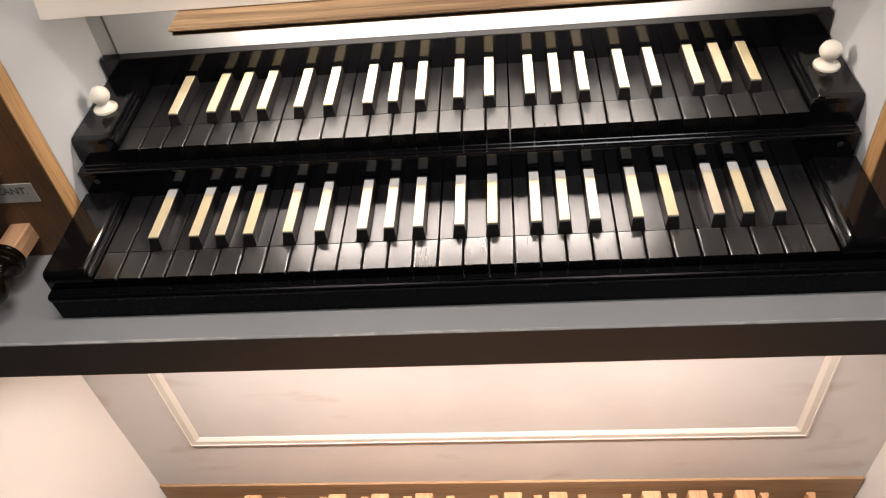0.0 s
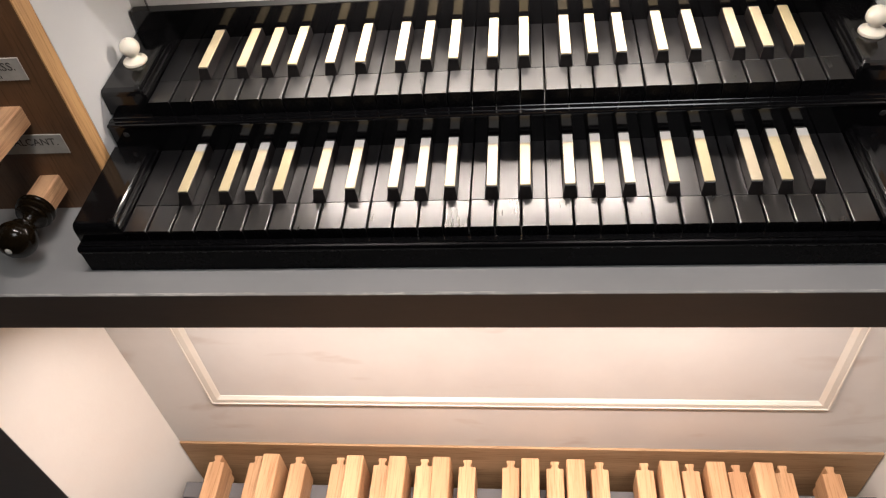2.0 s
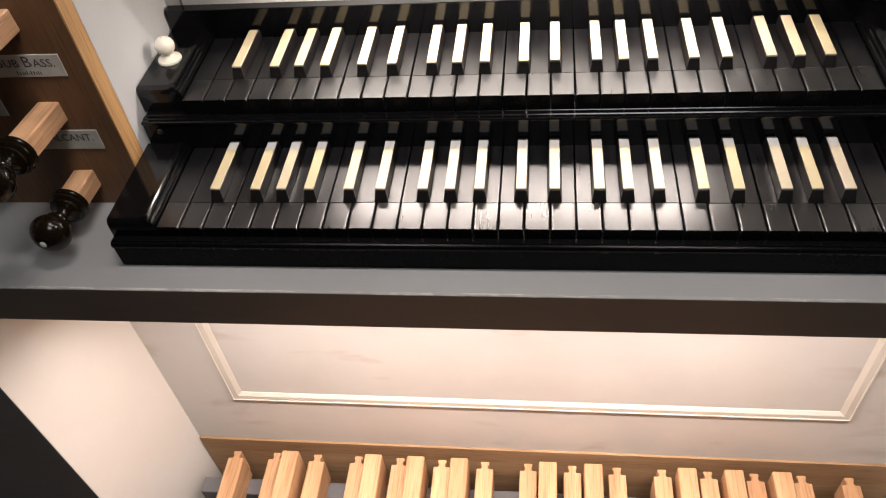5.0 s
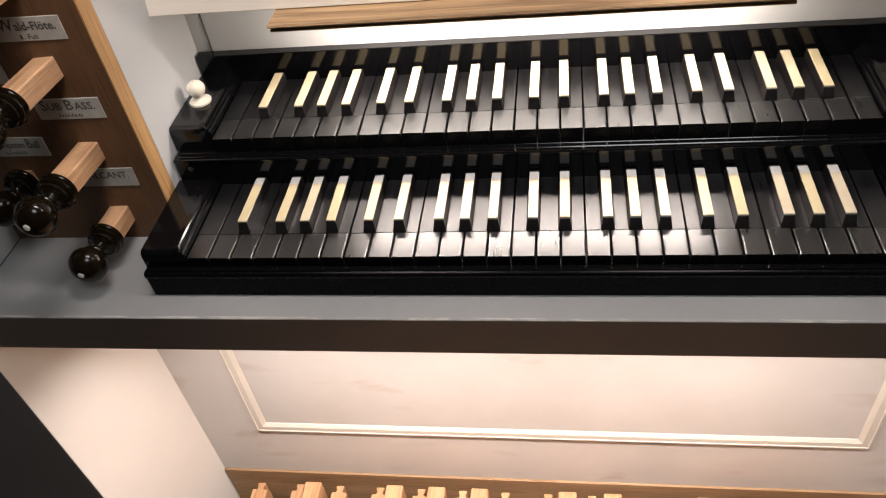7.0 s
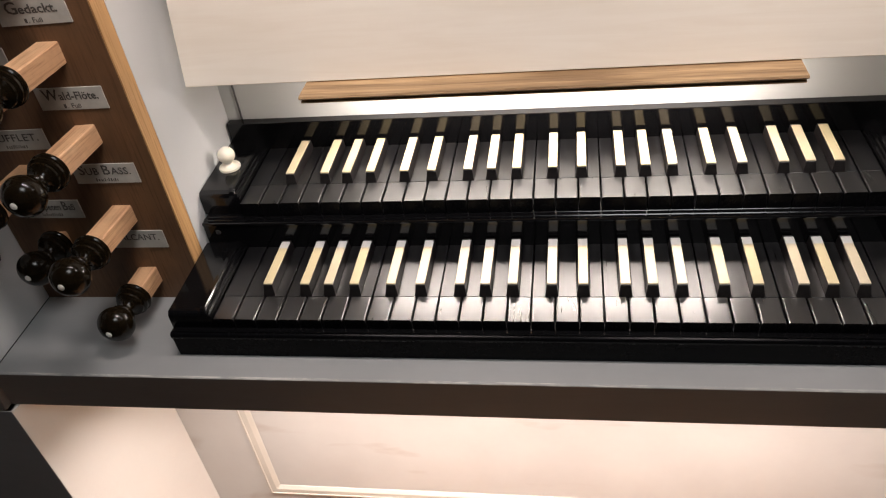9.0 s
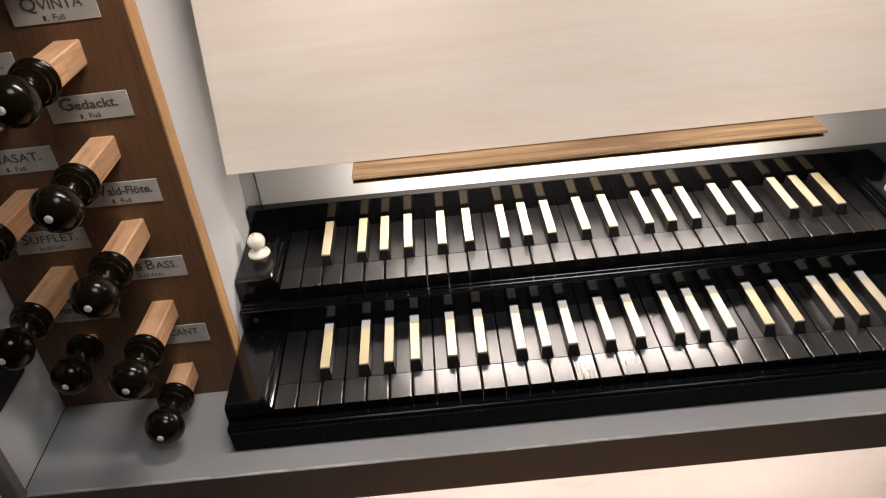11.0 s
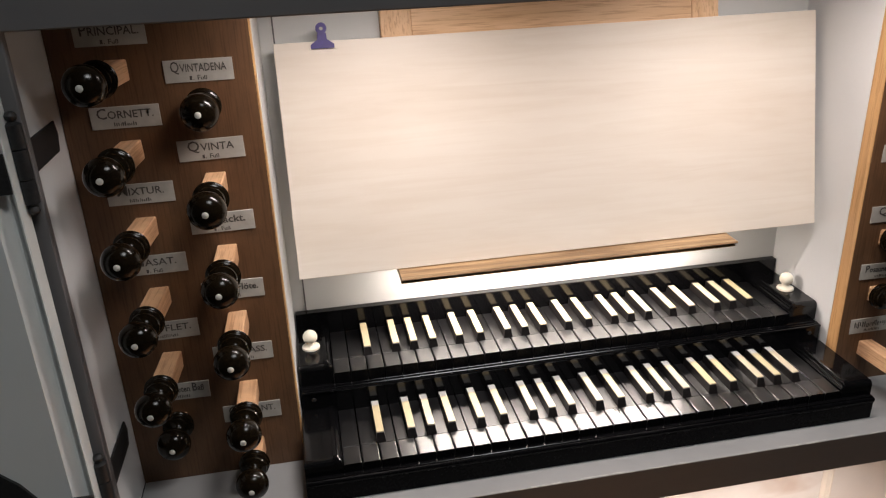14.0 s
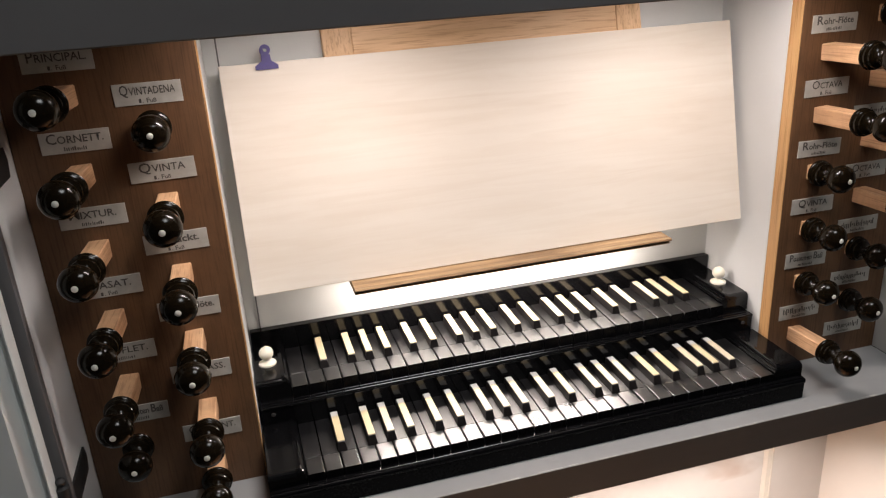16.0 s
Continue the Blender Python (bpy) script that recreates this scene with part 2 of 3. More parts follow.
def merge(*bms):
    out = bms[0]
    for o in bms[1:]:
        me = bpy.data.meshes.new("tmp")
        o.to_mesh(me)
        out.from_mesh(me)
        o.free()
        bpy.data.meshes.remove(me)
    return out


def moved(bm, m):
    bmesh.ops.transform(bm, matrix=m, verts=list(bm.verts))
    return bm


def mesh_of(name, bm, mat, smooth=False):
    me = bpy.data.meshes.new(name)
    bm.to_mesh(me)
    bm.free()
    me.materials.append(mat)
    if smooth:
        for p in me.polygons:
            p.use_smooth = True
        me.set_sharp_from_angle(angle=radians(38))
    return me


def part(name, bm, mat, parent, label="", smooth=False):
    ob = new(name, bm if isinstance(bm, bpy.types.Mesh) else mesh_of(name, bm, mat, smooth))
    ob.parent = parent
    if label:
        ob["label"] = label
    return ob


def solid(name, bm, mat, label, category, kind="", group="", smooth=False):
    return tagged(new(name, mesh_of(name, bm, mat, smooth)), label, category, group, kind)


def thing(name, loc, label, category, group="", kind=""):
    ob = new(name)
    ob.empty_display_size = 0.02
    ob.location = loc
    return tagged(ob, label, category, group, kind)


def glyphs(text, size, weight):
    """A flat mesh of some letters in the built-in font, from x = 0, upright in the x-z plane, and its width."""
    cu = bpy.data.curves.new("word", "FONT")
    cu.body, cu.size, cu.resolution_u, cu.offset = text, size, 2, weight
    ob = new("word", cu)
    bpy.context.view_layer.update()
    me = bpy.data.meshes.new_from_object(ob.evaluated_get(bpy.context.evaluated_depsgraph_get()))
    bpy.data.objects.remove(ob)
    bm = bmesh.new()
    bm.from_mesh(me)
    bpy.data.meshes.remove(me)
    x0, x1 = min(v.co.x for v in bm.verts), max(v.co.x for v in bm.verts)
    for v in bm.verts:
        v.co = (v.co.x - x0, 0.0, v.co.y)
    return bm, x1 - x0


def lettering(text, height, width, weight=0.016, initial=1.38):
    """A centred line of words, facing -y, each with a larger first letter."""
    bits, x = [], 0.0
    for word in text.split(" "):
        for body, size in ((word[0], height * 1.35 * initial), (word[1:], height * 1.35)):
            bm, w = glyphs(body, size, height * weight)
            bits.append(moved(bm, Matrix.Translation((x, 0, 0))))
            x += w + height * (0.10 if word.isupper() else 0.04)
        x += height * 0.42
    x -= height * 0.55
    bm = merge(*bits)
    k = min(1.15, width / x)
    for v in bm.verts:
        v.co.x = (v.co.x - x / 2) * k
    return bm


# ---------------------------------------------------------------- the case
SHELF_Z, SHELF_Y, FRONT_Y = 0.7535, -0.0405, -0.050
WALL_X, JAMB_X, JAMB_Y, OUT_X = 0.391, 0.393, 0.083, 0.600
BACK_Y, HEAD_Z, TOP_Z = 0.262, 1.343, 1.430

# Near-black colour stands in for shade, so the lacquer mirrors little floor light.
solid("floor", box(-3.2, 3.2, -4.2, 0.6, -0.05, 0.0), wood("floor_boards", (0.018, 0.013, 0.010), (0.034, 0.024, 0.017), 1, 0.6, 0.4), "board floor of the organ gallery, darkened to cut its reflected light", "floor", "structure")
# Unseen walls and ceiling, added round the console to limit bounce and reflections.
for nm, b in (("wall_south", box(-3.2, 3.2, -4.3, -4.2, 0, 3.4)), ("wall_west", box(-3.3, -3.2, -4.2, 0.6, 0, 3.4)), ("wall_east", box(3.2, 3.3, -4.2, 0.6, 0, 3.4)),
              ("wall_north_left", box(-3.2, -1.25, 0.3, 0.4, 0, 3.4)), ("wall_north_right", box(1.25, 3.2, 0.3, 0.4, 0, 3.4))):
    solid(nm, b, ROOM_SHELL, "unseen wall added to close the room, kept dark against reflections", "wall", "structure")
solid("ceiling", box(-3.3, 3.3, -4.3, 0.6, 3.4, 3.5), ROOM_SHELL, "unseen ceiling added to close the room, kept dark against reflections", "ceiling", "structure")
lamp = thing("ceiling_lamp", (0.5, -1.5, 3.4), "square flat ceiling lamp with a pale diffuser", "ceiling lamp")
part("frame", box(-0.48, 0.48, -0.48, 0.48, -0.06, 0.0, 0.01), ALUMINIUM, lamp)
part("diffuser", box(-0.45, 0.45, -0.45, 0.45, -0.075, -0.061, 0.004), GLOW, lamp, "glowing white diffuser")

# Niche walls round the keyboards.
solid("wall_niche_back", box(-0.46, 0.46, BACK_Y, BACK_Y + 0.02, SHELF_Z - 0.02, TOP_Z), PAINT_BACK, "pale grey painted back wall of the console niche", "wall", "structure")
solid("trim_corner", box(-0.3735, -0.3715, BACK_Y - 0.0012, BACK_Y + 0.003, 0.86, TOP_Z), PAINT_DARK, "thin dark joint beside the back wall's corner", "trim", "structure")
for side, s in (("left", -1), ("right", 1)):
    a, b = sorted((s * WALL_X, s * (WALL_X + 0.02)))
    solid("wall_niche_" + side, box(a, b, JAMB_Y + 0.0225, BACK_Y - 0.0005, SHELF_Z, TOP_Z), PAINT_WHITE, "white painted side wall of the console niche", "wall", "structure")
    a, b = sorted((s * OUT_X, s * (OUT_X + 0.003)))
    solid("wall_return_" + side, box(a, b, FRONT_Y + 0.0136, JAMB_Y + 0.03, SHELF_Z, TOP_Z), PAINT_WHITE, "white painted return beside the stop board", "wall", "structure")
    a, b = sorted((s * 0.5945, s * 1.25))
    solid("wall_front_" + side, box(a, b, FRONT_Y + 0.002, FRONT_Y + 0.0135, SHELF_Z + 0.0005, 2.35, 0.001), PAINT_DARK, "dark grey painted front of the organ case", "wall", "structure")
    a, b = sorted((s * 0.596, s * 1.25))
    solid("wall_plinth_" + side, box(a, b, FRONT_Y, FRONT_Y + 0.03, 0.0, SHELF_Z - 0.053, 0.001), PAINT_DARK, "dark grey painted lower case front beside the knee space", "wall", "structure")
    a, b = sorted((s * 1.23, s * 1.25))
    solid("wall_case_" + side, box(a, b, FRONT_Y + 0.031, 0.3, 0.0, 2.35), PAINT_DARK, "plain grey side of the organ case", "wall", "structure")
    # knee-space cheek, splayed towards the player
    x0, x1 = (-0.532, -0.5955) if s < 0 else (0.565, 0.5985)
    pts = [(x0, 0.1125), (x1, FRONT_Y + 0.0005), (x1 + s * 0.02, FRONT_Y + 0.0005), (x0 + s * 0.02, 0.1125)]
    solid("wall_knee_" + side, prism(pts, 0.0, SHELF_Z - 0.053, "z"), PAINT_CREAM, "cream painted side panel of the knee space", "wall", "structure")

solid("ceiling_niche", box(-0.593, 0.593, FRONT_Y + 0.002, BACK_Y + 0.02, TOP_Z + 0.0005, TOP_Z + 0.02), PAINT_BACK, "painted soffit above the console", "ceiling", "structure")
solid("wall_header", box(-1.25, 1.25, FRONT_Y - 0.0065, FRONT_Y + 0.0015, HEAD_Z, 2.35, 0.0015), PAINT_DARK, "dark grey painted rail over the console opening", "wall", "structure")

shelf = thing("console_shelf", (0, 0, 0), "slate grey painted wooden shelf carrying the keyboards", "shelf", kind="structure")
part("board", box(-0.5995, 0.5995, SHELF_Y + 0.001, BACK_Y - 0.0005, SHELF_Z - 0.03, SHELF_Z, 0.0016, 2), PAINT_GREY, shelf)
# Thin skin that paints the shelf's front as if in shade.
part("front_face", box(-0.5995, 0.5995, SHELF_Y, SHELF_Y + 0.0009, SHELF_Z - 0.0505, SHELF_Z - 0.0014), SHADE_LIP, shelf, "front face with its shade put into the colour")
part("front_rail", box(-0.5955, 0.5955, SHELF_Y + 0.0010, SHELF_Y + 0.022, SHELF_Z - 0.0505, SHELF_Z - 0.0301, 0.001), PAINT_GREY, shelf)
# Thin strip whose colour carries the broken line of light on the edge.
part("worn_edge", box(-0.5990, 0.5990, SHELF_Y - 0.0004, SHELF_Y + 0.0030, SHELF_Z - 0.0013, SHELF_Z + 0.0004, 0.0004), EDGE_LIT, shelf, "front edge with pale dashes of light painted on")
for s in (-1, 1):
    a, b = sorted((s * 0.600, s * 1.25))
    part("front_rail", box(a, b, FRONT_Y, FRONT_Y + 0.022, SHELF_Z - 0.0505, SHELF_Z, 0.0016, 2), SHADE_LIP, shelf)

# Knee panel with its raised moulding.
knee = thing("knee_panel", (0, 0, 0), "cream painted panel with a raised rectangular moulding under the shelf", "panel", kind="structure")
part("panel", box(-0.585, 0.585, 0.1128, 0.13, 0.10, SHELF_Z - 0.031), PAINT_PANEL, knee)


def moulding_rect(x0, x1, z0, z1, y):
    """Four mitred strips with a stepped section."""
    prof = [(0.0, 0.0), (0.0, -0.0040), (0.0008, -0.0050), (0.0030, -0.0052), (0.0036, -0.0042), (0.0120, -0.0042), (0.0172, -0.0012), (0.0180, -0.0004), (0.0180, 0.0)]
    out = []
    cx, cz, hx, hz = (x0 + x1) / 2, (z0 + z1) / 2, (x1 - x0) / 2, (z1 - z0) / 2
    for k in range(4):
        half, away = (hx, hz) if k % 2 == 0 else (hz, hx)
        bm = bmesh.new()
        ends = []
        for sgn in (-1, 1):
            ends.append([bm.verts.new((sgn * (half - d), h, -(away - d))) for d, h in prof])
        n = len(prof)
        for q in range(n):
            bm.faces.new((ends[0][q], ends[0][(q + 1) % n], ends[1][(q + 1) % n], ends[1][q]))
        bm.faces.new(ends[0]), bm.faces.new(ends[1])
        bmesh.ops.recalc_face_normals(bm, faces=list(bm.faces))
        moved(bm, pose(cx, y, cz, 0, 90 * k, 0))
        out.append(bm)
    return out


for strip in moulding_rect(-0.4375, 0.4535, 0.3165, 0.668, 0.1127):
    part("moulding", strip, PAINT_MOULD, knee)


# ---------------------------------------------------------------- lamps of the console
for s in (-1, 1):
    con = thing("console_lamp", (s * HEAD_X, -0.026, TOP_Z), "short slim lamp fixed under the console's header", "lamp", "lamps over the music board")
    part("housing", box(-0.120, 0.120, -0.016, 0.016, -0.012, 0.0005, 0.002), ALUMINIUM, con)
    part("diffuser", box(-0.110, 0.110, -0.012, 0.012, -0.0155, -0.0121, 0.001), GLOW, con, "glowing diffuser")
ped = thing("pedal_lamp", (0, -0.001, SHELF_Z - 0.03), "slim strip lamp under the shelf over the pedals", "lamp")
part("housing", box(-0.53, 0.53, -0.016, 0.010, -0.030, 0.0, 0.002), ALUMINIUM, ped)
part("diffuser", box(-0.51, 0.51, -0.013, 0.008, -0.0345, -0.0301, 0.001), GLOW, ped, "glowing diffuser")

# ---------------------------------------------------------------- manuals
PITCH, COUNT = 0.0236, 29
SHARPS = {}
for octave in range(4):
    for step, off in ((1, -0.0035), (2, 0.0040), (4, -0.0022), (5, 0.0003), (6, 0.0045)):
        if octave == 0 and step == 1:
            continue
        SHARPS[octave * 7 + step] = off
HALF = 0.0060


def manual(label, y0, z0, head, drop, sharp_y0, sharp_y1, short, bone):
    """One keyboard: naturals with scored heads, sharps with bone slips."""
    org = thing("organ_keyboard", (0, y0, z0), label, "keyboard", "manual keyboards")
    rear = sharp_y1 - y0 + 0.002
    for k in range(COUNT):
        xl, xr = (k - 14.5) * PITCH + 0.0008, (k - 13.5) * PITCH - 0.0008
        tl = (k - 14.5) * PITCH + SHARPS[k] + HALF + 0.0006 if k in SHARPS else xl
        tr = (k - 13.5) * PITCH + SHARPS[k + 1] - HALF - 0.0006 if k + 1 in SHARPS else xr
        rng = random.Random(k * 7 + int(y0 * 1000))
        dz = rng.uniform(-0.0003, 0.0003)
        hl, hr, r = xl - 0.0001, xr + 0.0001, 0.0019
        arc = [(r * (1 - math.sin(q)), -r * (1 - math.cos(q))) for q in (0.0, 0.4, 0.8, 1.2, 1.5708)]
        section = [(hl + a, dz + c) for a, c in arc[::-1]] + [(hr - a, dz + c) for a, c in arc] + [(hr, -drop), (hl, -drop)]
        front = prism(section, 0.0, head, "y")
        for v in front.verts:
            if v.co.y > head - 1e-5 and v.co.z > dz - 0.0005:
                v.co.z -= 0.0004
        tail = prism([(tl, head + 0.0008), (tr, head + 0.0008), (tr, rear), (tl, rear)], -0.0122, dz - 0.0004, "z", 0.0003)
        lean, dip = rng.uniform(-0.010, 0.010), rng.uniform(-0.004, 0.004)
        for v in front.verts:
            if v.co.z > -0.005:
                v.co.z += lean * (v.co.x - (xl + xr) / 2) + dip * (v.co.y - head)
        for f in tail.faces:
            f.material_index = 1
        front.normal_update()
        for f in front.faces:
            if f.normal.y < -0.8:
                f.material_index = 2
        key = mesh_of("natural_key", merge(front, tail), EBONY_HEAD)
        key.materials.append(EBONY_KEY)
        key.materials.append(EBONY_BASE)
        part("natural_key", key, None, org)
    sy0, sy1 = sharp_y0 - y0, sharp_y1 - y0
    body = prism([(sy0 - 0.0042, -0.006), (sy0 - 0.0026, 0.0), (sy0 + 0.0002, 0.0105), (sy1, 0.0105), (sy1, 0.0), (sy1, -0.006)], -HALF + 0.0002, HALF - 0.0002, "x", 0.0004)
    for v in body.verts:
        v.co.x *= 1.10 - 0.26 * max(0.0, min(1.0, v.co.z / 0.0105))
    body_me = mesh_of("sharp_key", body, EBONY_SHARP)
    slip = mesh_of("bone_slip", box(-HALF + 0.0011, HALF - 0.0011, sy0 + 0.0004, sy1 - short, 0.0106, 0.0124, 0.0004), bone)
    for k, off in SHARPS.items():
        s = part("sharp_key", body_me, None, org)
        s.location.x = (k - 14.5) * PITCH + off
        part("bone_slip", slip, None, s, "yellowed bone covering")
    return org


L_Z, U_Z, U_Y = 0.800, 0.853, 0.131
low = manual("black organ keyboard with bone-topped sharps on the grey shelf", 0.0, L_Z, 0.035, 0.0124, 0.041, 0.1175, 0.0045, BONE_WORN)
upp = manual("upper black organ keyboard with bone-topped sharps", U_Y, U_Z, 0.037, 0.0172, 0.172, 0.2483, 0.0048, BONE)


def cheek(x0, x1, y0, y1, z0, z1, inner, undercut=0.0):
    """A block beside the keys, with a moulded inner edge and an eased nose."""
    s = 1 if inner > 0 else -1
    xi = x1 if s > 0 else x0
    xo = x0 if s > 0 else x1
    prof = [(xo, z0), (xo, z1 - 0.001), (xo + s * 0.001, z1), (xi - s * 0.0115, z1), (xi - s * 0.0112, z1 + 0.0026), (xi - s * 0.0065, z1 + 0.0030), (xi - s * 0.0052, z1 + 0.0018),
            (xi - s * 0.0046, z1 - 0.0015), (xi - s * 0.0022, z1 - 0.0018), (xi - s * 0.0016, z1 - 0.005), (xi, z1 - 0.006), (xi, z0)]
    bm = bmesh.new()
    rings = []
    for d, top, low in ((0.0, 0.0070, 0.0095), (0.0006, 0.0046, 0.0065), (0.0018, 0.0026, 0.0040), (0.0038, 0.0009, 0.0015), (0.0062, 0.0, 0.0), (y1 - y0, 0.0, 0.0)):
        rings.append([bm.verts.new((x, y0 + d, min(max(z, z0 + low * undercut), min(z, z1) - max(0.0, top - (z1 - min(z, z1))) + max(0.0, z - z1)))) for x, z in prof])
    n = len(prof)
    for a, c in zip(rings, rings[1:]):
        for k in range(n):
            bm.faces.new((a[k], a[(k + 1) % n], c[(k + 1) % n], c[k]))
    bm.faces.new(rings[0]), bm.faces.new(rings[-1])
    bmesh.ops.recalc_face_normals(bm, faces=list(bm.faces))
    return bm


def key_base():
    """The plinth under the lower keys, with a rounded upper front edge."""
    return prism([(0.118, SHELF_Z), (-0.0075, SHELF_Z), (-0.0084, 0.7785), (-0.0097, 0.7806), (-0.0103, 0.7830), (-0.0100, 0.7850), (-0.0090, 0.7866), (-0.0075, 0.7872), (0.118, 0.7872)], -0.390, 0.390)


# Lower key frame: base, cheeks, the rail in front, the upright board behind.
part("key_base", key_base(), EBONY_BASE, low).matrix_parent_inverse = Matrix.Translation(-low.location)
part("front_rail", box(-0.3885, 0.3885, -0.0072, -0.0012, 0.7874, 0.7894, 0.0006, 1), EBONY, low).matrix_parent_inverse = Matrix.Translation(-low.location)
for x0, x1, i in ((-0.390, -0.3425, 1), (0.3425, 0.390, -1)):
    part("cheek", cheek(x0, x1, 0.0, 0.1165, 0.7874, 0.809, i, 1.0), EBONY, low, "black cheek block with a moulded edge").matrix_parent_inverse = Matrix.Translation(-low.location)

# Upper key frame.
up_inv = Matrix.Translation(-upp.location)
part("upright_board", prism([(0.1195, SHELF_Z), (0.1195, 0.8310), (0.1183, 0.8316), (0.1180, 0.8330), (0.1186, 0.8342), (0.1202, 0.8346), (0.1240, 0.8344), (0.1248, 0.8352), (0.130, 0.8352), (0.130, SHELF_Z)], -0.388, 0.388), EBONY, upp, "glossy upright board between the keyboards").matrix_parent_inverse = up_inv
part("key_base", box(-0.388, 0.388, 0.1302, 0.262, SHELF_Z, 0.8352, 0.001), EBONY, upp).matrix_parent_inverse = up_inv
for x0, x1, i in ((-0.390, -0.3425, 1), (0.3425, 0.390, -1)):
    part("cheek", cheek(x0, x1, 0.1365, 0.2485, 0.8353, 0.8645, i), EBONY, upp, "black cheek block with a moulded edge").matrix_parent_inverse = up_inv
part("back_rail", prism([(0.2488, 0.839), (0.2488, 0.8878), (0.2493, 0.8885), (0.2605, 0.8885), (0.2605, 0.839)], -0.3885, 0.3885, "x"), EBONY, upp, "glossy black rail behind the keys").matrix_parent_inverse = up_inv
for x in (-0.372, 0.372):
    part("screw", moved(lathe([(0.0032, 0.0), (0.0030, 0.0008), (0.0012, 0.0012)], 14), pose(x, 0.1196, 0.822, 90, 0, 0)), IRON, upp, "small dark screw head").matrix_parent_inverse = up_inv
# Pale turned pulls on the upper cheeks.
PULL = mesh_of("pull_knob", lathe([(0.0126, 0.0), (0.0128, 0.0012), (0.0122, 0.0028), (0.0095, 0.0040), (0.0066, 0.0058), (0.0054, 0.0080), (0.0058, 0.0096)]
               + [(0.0102 * math.cos(a), 0.0174 + 0.0100 * math.sin(a)) for a in np.linspace(-0.95, 1.38, 12).tolist()] + [(0.0016, 0.0278), (0.0010, 0.0285)], 32), IVORY, True)
for x in (-0.3695, 0.3695):
    k = part("pull_knob", PULL, None, upp, "turned ivory-coloured pull knob")
    k.location = (x, 0.189 - U_Y, 0.8646 - U_Z)

# ---------------------------------------------------------------- music desk
LEAN_T = (0.228 - 0.160) / (1.2815 - 0.984)
LEAN_A = math.degrees(math.atan(LEAN_T))
desk = thing("music_desk", (0, 0.160, 0.984), "leaning framed oak music desk with a moulded ledge", "music desk")
tilt = pose(0, 0, 0, -LEAN_A, 0, 0)
ledge = prism([(-0.0305, -0.0040), (-0.0315, -0.0025), (-0.0305, -0.0005), (0.030, -0.0005), (0.030, -0.0108), (-0.022, -0.0108), (-0.0254, -0.0104), (-0.0264, -0.0094), (-0.0256, -0.0084), (-0.0236, -0.0078), (-0.0232, -0.0066), (-0.0246, -0.0054), (-0.0280, -0.0049)], -0.2405, 0.2405)
part("ledge", ledge, OAK_LEDGE, desk, "moulded oak ledge")
fy0, fy1, ftop = 0.0075, 0.0255, 0.358
for x0, x1 in ((-0.235, -0.195), (0.197, 0.237)):
    part("stile", moved(box(x0, x1, fy0, fy1, 0.0005, ftop, 0.001), tilt), OAK_STILE, desk)
part("top_rail", moved(box(-0.1948, 0.1968, fy0 + 0.0004, fy1, ftop - 0.07, ftop, 0.001), tilt), OAK, desk)
part("bottom_rail", moved(box(-0.1948, 0.1968, fy0 + 0.0004, fy1, 0.0005, 0.05, 0.001), tilt), OAK, desk)
part("panel", moved(box(-0.1948, 0.1968, fy0 + 0.006, fy1 - 0.004, 0.0502, ftop - 0.0702), tilt), OAK, desk)
for x in (-0.16, 0.16):
    part("bracket", box(x - 0.009, x + 0.009, 0.031, 0.1015, 0.006, 0.020), OAK, desk)

board = thing("music_board", (0, 0.160, 0.984), "pale smooth birch plywood board leaning on the oak music desk", "board")
part("sheet", moved(box(-0.3735, 0.3815, 0.0, 0.0065, 0.0006, 0.3055, 0.0005), tilt), BIRCH, board)

strip = thing("strip_lamp", (0, 0.215, 0.9692), "slim strip lamp on the back wall behind the music ledge", "lamp")
part("housing", box(-0.232, 0.232, -0.0074, 0.0472, -0.0030, 0.0038, 0.001), ALUMINIUM, strip)
part("diffuser", box(-0.226, 0.226, -0.0062, 0.0062, -0.0130, -0.0031, 0.0008), GLOW, strip, "glowing diffuser")

clip = thing("binder_clip", (-0.312, 0.2265, 1.2815), "purple bulldog clip gripping the top edge of the board", "clip")
JAW = [(-0.0148, -0.0085), (0.0148, -0.0085), (0.0148, -0.0035), (0.0120, -0.0015), (0.0062, 0.0025), (0.0055, 0.0105), (-0.0055, 0.0105), (-0.0062, 0.0025), (-0.0120, -0.0015), (-0.0148, -0.0035)]
for y0, y1 in ((-0.0018, -0.0004), (0.0068, 0.0082)):
    part("jaw", moved(prism(JAW, y0, y1, "y"), tilt), PURPLE, clip)
part("spring", moved(box(-0.0050, 0.0050, -0.0003, 0.0067, 0.0030, 0.0042), tilt), STEEL, clip)


def ring(r, w, y0, y1, z, n=22):
    bm = bmesh.new()
    rows = [[bm.verts.new((q * math.cos(2 * math.pi * k / n), y, z + q * math.sin(2 * math.pi * k / n))) for k in range(n)] for q, y in ((r, y0), (r, y1), (r - w, y1), (r - w, y0))]
    for a, c in zip(rows, rows[1:] + rows[:1]):
        for k in range(n):
            bm.faces.new((a[k], a[(k + 1) % n], c[(k + 1) % n], c[k]))
    bmesh.ops.recalc_face_normals(bm, faces=list(bm.faces))
    return bm


for y0 in (-0.0017, 0.0069):
    part("handle", moved(ring(0.0069, 0.0043, y0, y0 + 0.0012, 0.0165), tilt), PURPLE, clip)

# ---------------------------------------------------------------- stop boards and drawstops
GAP = 0.0873
LEFT_OUT = ["PRINCIPAL.", "CORNETT.", "MIXTUR.", "NASAT.", "SUFFLET.", "Trompeten Ba\u00df"]
